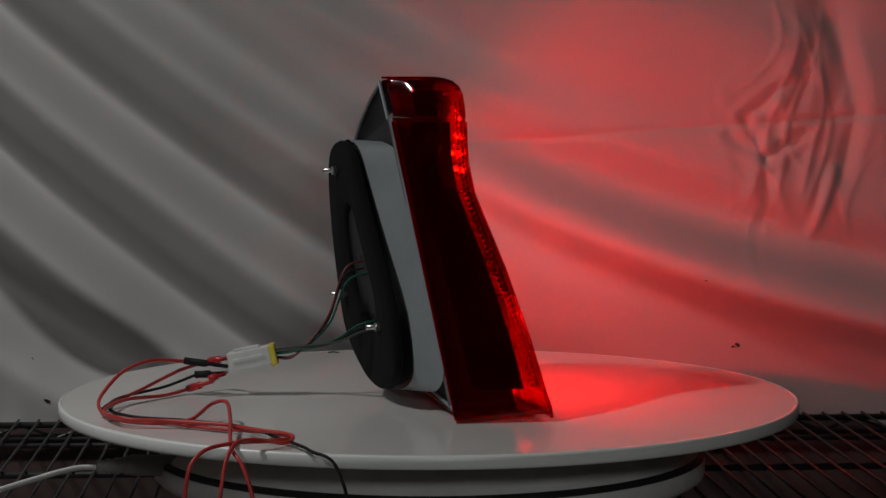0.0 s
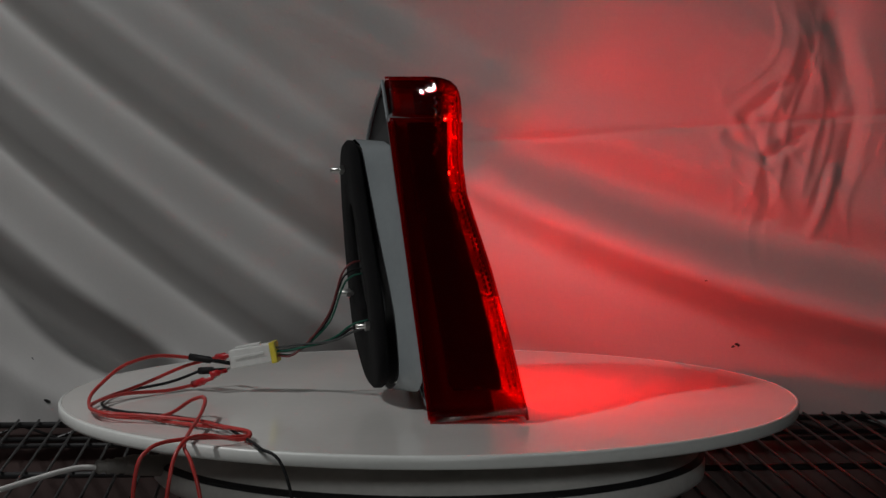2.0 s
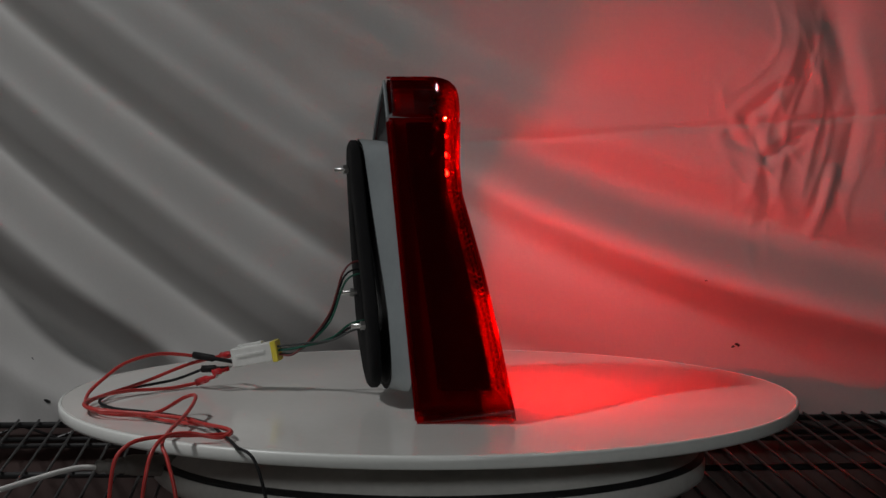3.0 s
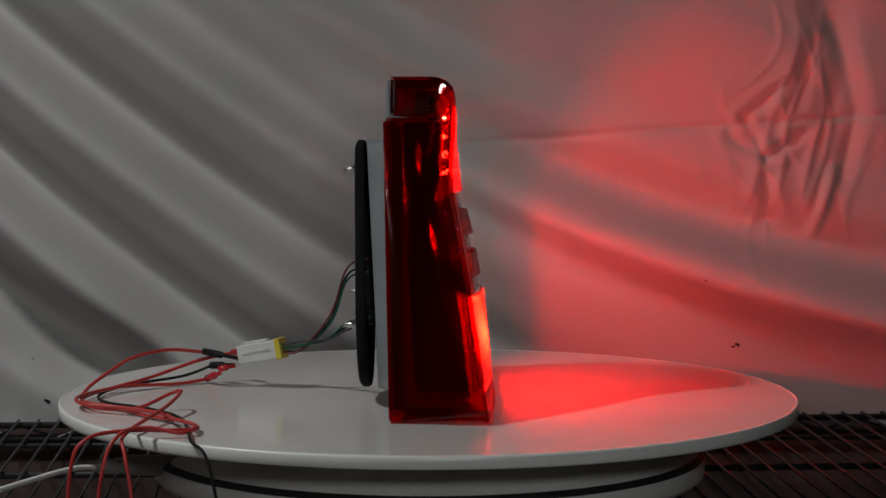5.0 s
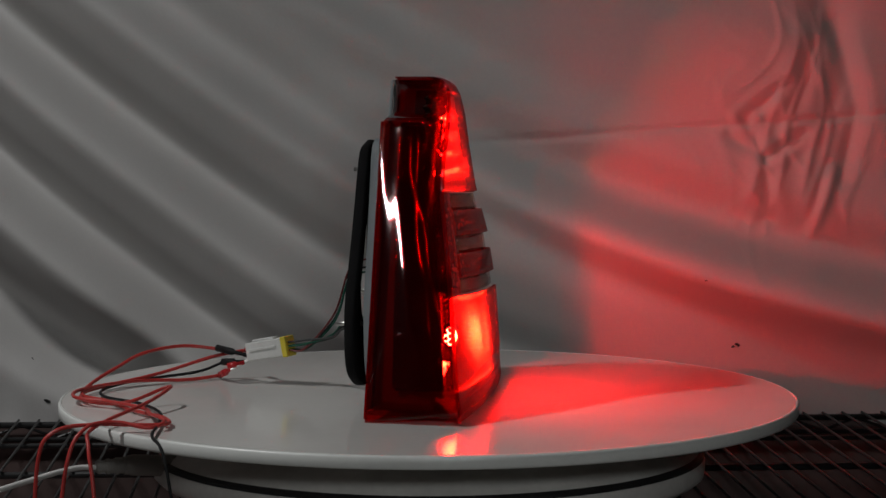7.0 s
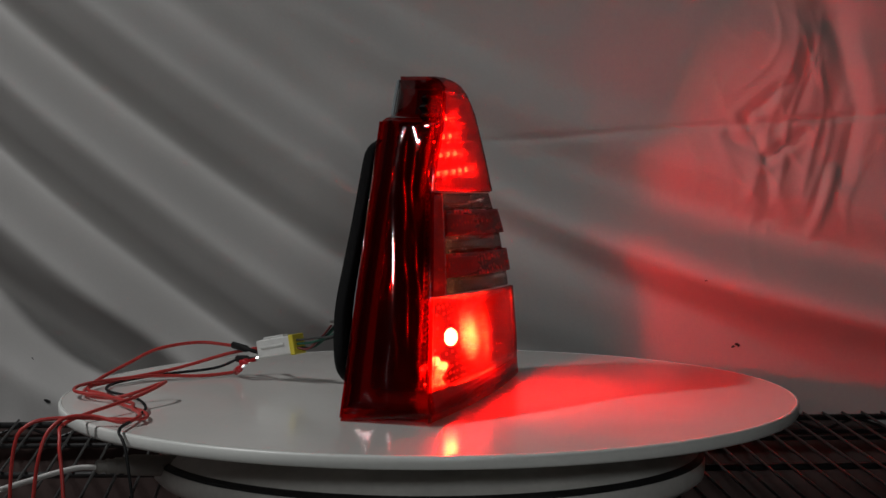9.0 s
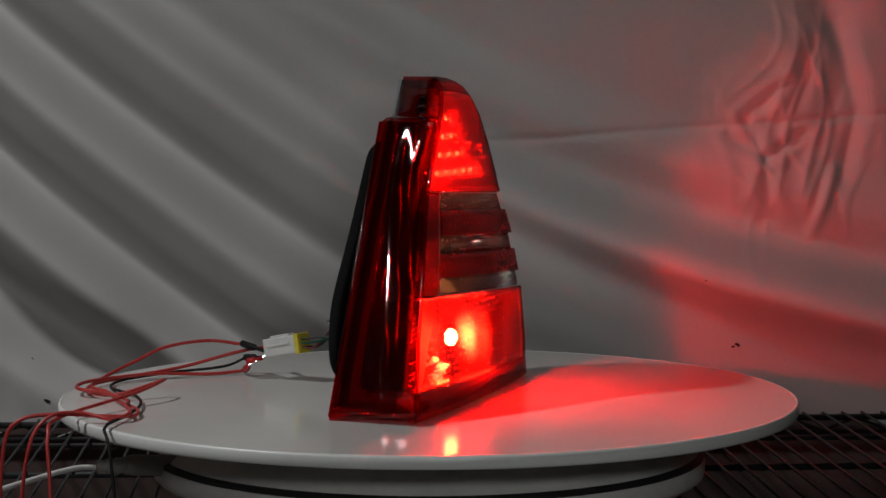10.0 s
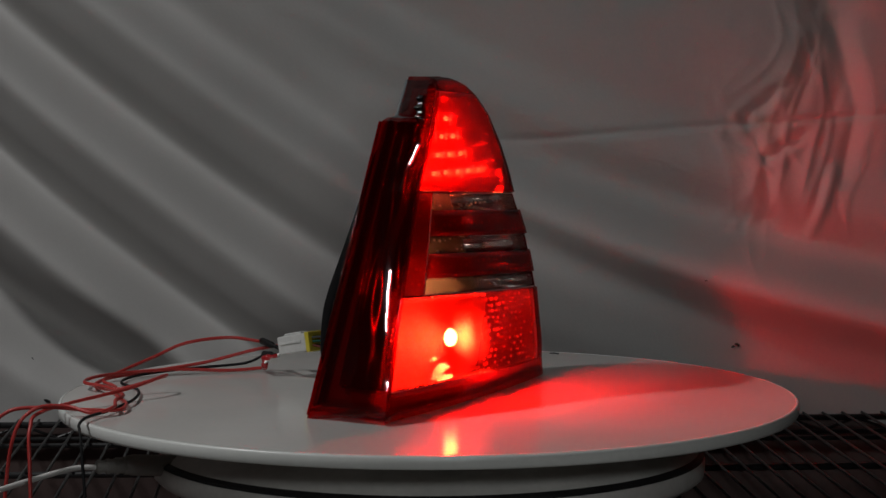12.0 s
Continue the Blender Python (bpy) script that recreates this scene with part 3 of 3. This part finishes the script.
    for n, z, ya in ((1, 0.338, 0.006), (2, 0.316, -0.004), (3, 0.294, -0.014), (5, 0.272, -0.026)):
        for k in range(n):
            y = ya + 0.030 * k
            q = front((y - table(z, CREASE)[1]) / (table(z, OUTER)[1] - table(z, CREASE)[1]), z - TILT * y)
            part("led", ball((q.x - 0.014, y, z), 0.0030, (0.7, 1.7, 1), seg=10), M_LED, lamp, "small red light", True)
    # made-up opaque sleeve and cup that block the glowing bulb when drawn back
    sleeve = []
    for x, r in ((-0.028, 0.0175), (-0.0515, 0.0175), (-0.0515, 0.0160), (-0.028, 0.0160)):
        sleeve.append([Vector((x, 0.047 + r * math.cos(a * math.pi / 10), 0.178 + r * math.sin(a * math.pi / 10))) for a in range(20)])
    part("light_block_sleeve", loft(sleeve, "loop"), M_BLACK, lamp)
    part("light_block_cup", tube([(-0.0505, 0.047, 0.178), (-0.0745, 0.047, 0.178)], 0.0165, 20, 0), M_BLACK, lamp, "black cup added to hide the drawn-back bulb", True)
    flasher = part("flasher_bulb", ball((0, 0, 0), 0.0108, (1, 1, 1.25), 20), M_TURN, lamp, "always lit amber white bulb that slides out to flash", True)
    return lamp, flasher


LAMP, FLASHER = tail_lamp()


# ---- wires and connector ----
RED_A = [(-0.298, 0.0, 0.04), (-0.336, -0.028, 0.045), (-0.362, -0.079, 0.04), (-0.378, -0.117, 0.025), (-0.382, -0.164, 0.012), (-0.361, -0.217, 0.005), (-0.31, -0.24, 0.004), (-0.248, -0.288, 0.004), (-0.177, -0.332, 0.006), (-0.147, -0.37, 0.006), (-0.165, -0.402, 0.008), (-0.205, -0.43, 0.010), (-0.235, -0.462, 0.004), (-0.248, -0.474, -0.03), (-0.252, -0.48, -0.15)]
RED_B = [(-0.271, 0.03, 0.037), (-0.305, -0.004, 0.03), (-0.346, -0.063, 0.014), (-0.376, -0.138, 0.006), (-0.369, -0.205, 0.005), (-0.327, -0.258, 0.005), (-0.269, -0.266, 0.008), (-0.246, -0.219, 0.02), (-0.228, -0.233, 0.024), (-0.218, -0.297, 0.016), (-0.205, -0.43, 0.006), (-0.19, -0.462, -0.01), (-0.178, -0.472, -0.05), (-0.165, -0.48, -0.15)]
RED_C = [(-0.295, 0.0, 0.006), (-0.321, -0.041, 0.004), (-0.36, -0.106, 0.008), (-0.369, -0.208, 0.01), (-0.338, -0.266, 0.01), (-0.287, -0.272, 0.009), (-0.222, -0.3, 0.009), (-0.189, -0.338, 0.01), (-0.147, -0.376, 0.01), (-0.151, -0.403, 0.006), (-0.185, -0.417, 0.012), (-0.203, -0.450, 0.008), (-0.212, -0.472, -0.03), (-0.222, -0.482, -0.15)]
BLACK_D = [(-0.285, -0.01, 0.025), (-0.325, -0.011, 0.010), (-0.373, -0.065, 0.004), (-0.37, -0.155, 0.004), (-0.333, -0.211, 0.004), (-0.266, -0.24, 0.004), (-0.197, -0.305, 0.006), (-0.156, -0.375, 0.005), (-0.122, -0.442, 0.004), (-0.09, -0.468, -0.018), (-0.06, -0.48, -0.15)]


def harness():
    h = thing("wire_harness", "white plug with red and black test wires lying on the turntable", "wires")
    for pts, r, m, lab in ((RED_A, 0.0022, M_RED_WIRE, "red wire"), (RED_B, 0.0022, M_RED_WIRE, "red wire"), (RED_C, 0.0022, M_RED_WIRE, "red wire"), (BLACK_D, 0.0018, M_BLACK_WIRE, "thin black wire")):
        part("wire", tube(pts, r), m, h, lab, True)
    # plug, tilted along its own axis
    a, b = Vector((-0.2445, -0.012, 0.040)), Vector((-0.1935, -0.012, 0.050))
    d = (b - a).normalized()
    frame_m = Matrix.Translation(a) @ d.to_track_quat("X", "Z").to_matrix().to_4x4()
    plug = part("connector", box(0, 0.052, -0.012, 0.012, -0.011, 0.012, 0.0015, frame_m), M_CONN, h, "white nylon connector")
    part("rib", box(0.006, 0.044, -0.0135, -0.011, 0.001, 0.004, 0.0005, frame_m), M_CONN, plug)
    part("latch", box(0.008, 0.040, -0.006, 0.006, 0.0115, 0.015, 0.001, frame_m), M_CONN, plug)
    part("lock", box(0.0515, 0.059, -0.0125, 0.0125, -0.013, 0.013, 0.0015, frame_m), M_YELLOW, plug, "yellow locking collar")
    # crimped blades at the plug's other end
    for (p0, p1, m, lab) in (((-0.246, 0.004, 0.044), (-0.272, 0.028, 0.037), M_CRIMP, "red crimp sleeve"), ((-0.246, -0.016, 0.036), (-0.300, 0.0, 0.041), M_BLACK_WIRE, "black tape sleeve"),
                             ((-0.250, -0.018, 0.028), (-0.286, -0.010, 0.025), M_BLACK_WIRE, "black tape sleeve"), ((-0.262, -0.03, 0.020), (-0.296, 0.0, 0.0065), M_CRIMP, "red crimp sleeve"), ((-0.248, -0.022, 0.028), (-0.268, -0.028, 0.022), M_CRIMP, "red crimp sleeve")):
        p0, p1 = Vector(p0), Vector(p1)
        t = part("terminal", tube([p0.lerp(p1, 0.0), p0.lerp(p1, 0.45), p0.lerp(p1, 0.5), p1], lambda k: 0.0026 if k < 0.4 else 0.0046, 10, 0), m, h, lab, True)
    part("blade", tube([(-0.246, -0.018, 0.030), (-0.264, -0.03, 0.018)], 0.0022, 6, 0), M_STEEL, h, "bare metal blade")
    # bundle to the lamp
    end = pose(0, 0, 0, 0, 0, LAMP_ANGLE)
    targets = [(0.03, 0.165), (0.035, 0.155), (0.02, 0.150), (-0.03, 0.098), (-0.035, 0.094), (-0.02, 0.092), (-0.04, 0.090)]
    mats = [M_MAROON_WIRE, M_BLACK_WIRE, M_GREEN_WIRE, M_GREEN_WIRE, M_BLACK_WIRE, M_BLACK_WIRE, M_GREY_WIRE]
    for i, ((y, z), m) in enumerate(zip(targets, mats)):
        goal = end @ Vector((-0.070, y, z))
        lead = end @ Vector((-0.100, y * 0.9, z * 0.93))
        start = b + d * 0.006 + Vector((0, (i % 3 - 1) * 0.005, (i // 3 - 1) * 0.005))
        q1 = start + d * 0.025 + Vector((0, 0, -0.001))
        mid = q1.lerp(lead, 0.55) + Vector((0.006, 0, -0.012 if i < 3 else -0.004))
        part("wire", tube([start, q1, mid, lead, goal], 0.0014, 6), m, h, "", True)
    return h


HARNESS = harness()


def power_cable():
    c = thing("power_cable", "white power cable with a grey ribbed plug beside the turntable", "cable")
    part("cord", tube([(-0.80, -0.56, -0.100), (-0.62, -0.41, -0.092), (-0.50, -0.25, -0.078), (-0.42, -0.16, -0.066), (-0.385, -0.14, -0.066)], 0.0033, 10), M_WHITE_CABLE, c, "white round cord", True)
    plug = part("plug", tube([(-0.39, -0.14, -0.066), (-0.36, -0.13, -0.066), (-0.345, -0.127, -0.066), (-0.30, -0.11, -0.070)], lambda k: 0.0065 + 0.006 * min(1, k * 1.6), 12, 6), M_GREY_PLUG, c, "grey moulded plug", True)
    for k in range(5):
        q = Vector((-0.388, -0.1395, -0.066)).lerp(Vector((-0.348, -0.128, -0.066)), k / 4)
        part("rib", tube([q, q + Vector((0.004, 0.0012, 0))], 0.0085 + 0.0008 * k, 12, 0), M_GREY_PLUG, plug)


power_cable()


# ---- motion ----
def flash_rows():
    """The bulb, always lit, hides in the sleeve behind the reflector between its flashes."""
    on, off = pose(0.014, 0.047, 0.178), pose(-0.062, 0.047, 0.178)
    rows = [(0.0, off)]
    for k in range(17):
        c = 0.38 + 0.703 * k
        rows += [(c - 0.19, off), (c - 0.13, on), (c + 0.13, on), (c + 0.19, off)]
    rows.append((12.0, off))
    return [r for r in rows if 0 <= r[0] <= 12.0]


def motions():
    for ob, first in ((DISC, 0.0), (HARNESS, 0.0), (LAMP, LAMP_ANGLE)):
        walk(ob, [(t, pose(0, 0, 0, 0, 0, first + TURN * t)) for t in (0, 3, 6, 9, 12)])
    walk(FLASHER, flash_rows())


motions()
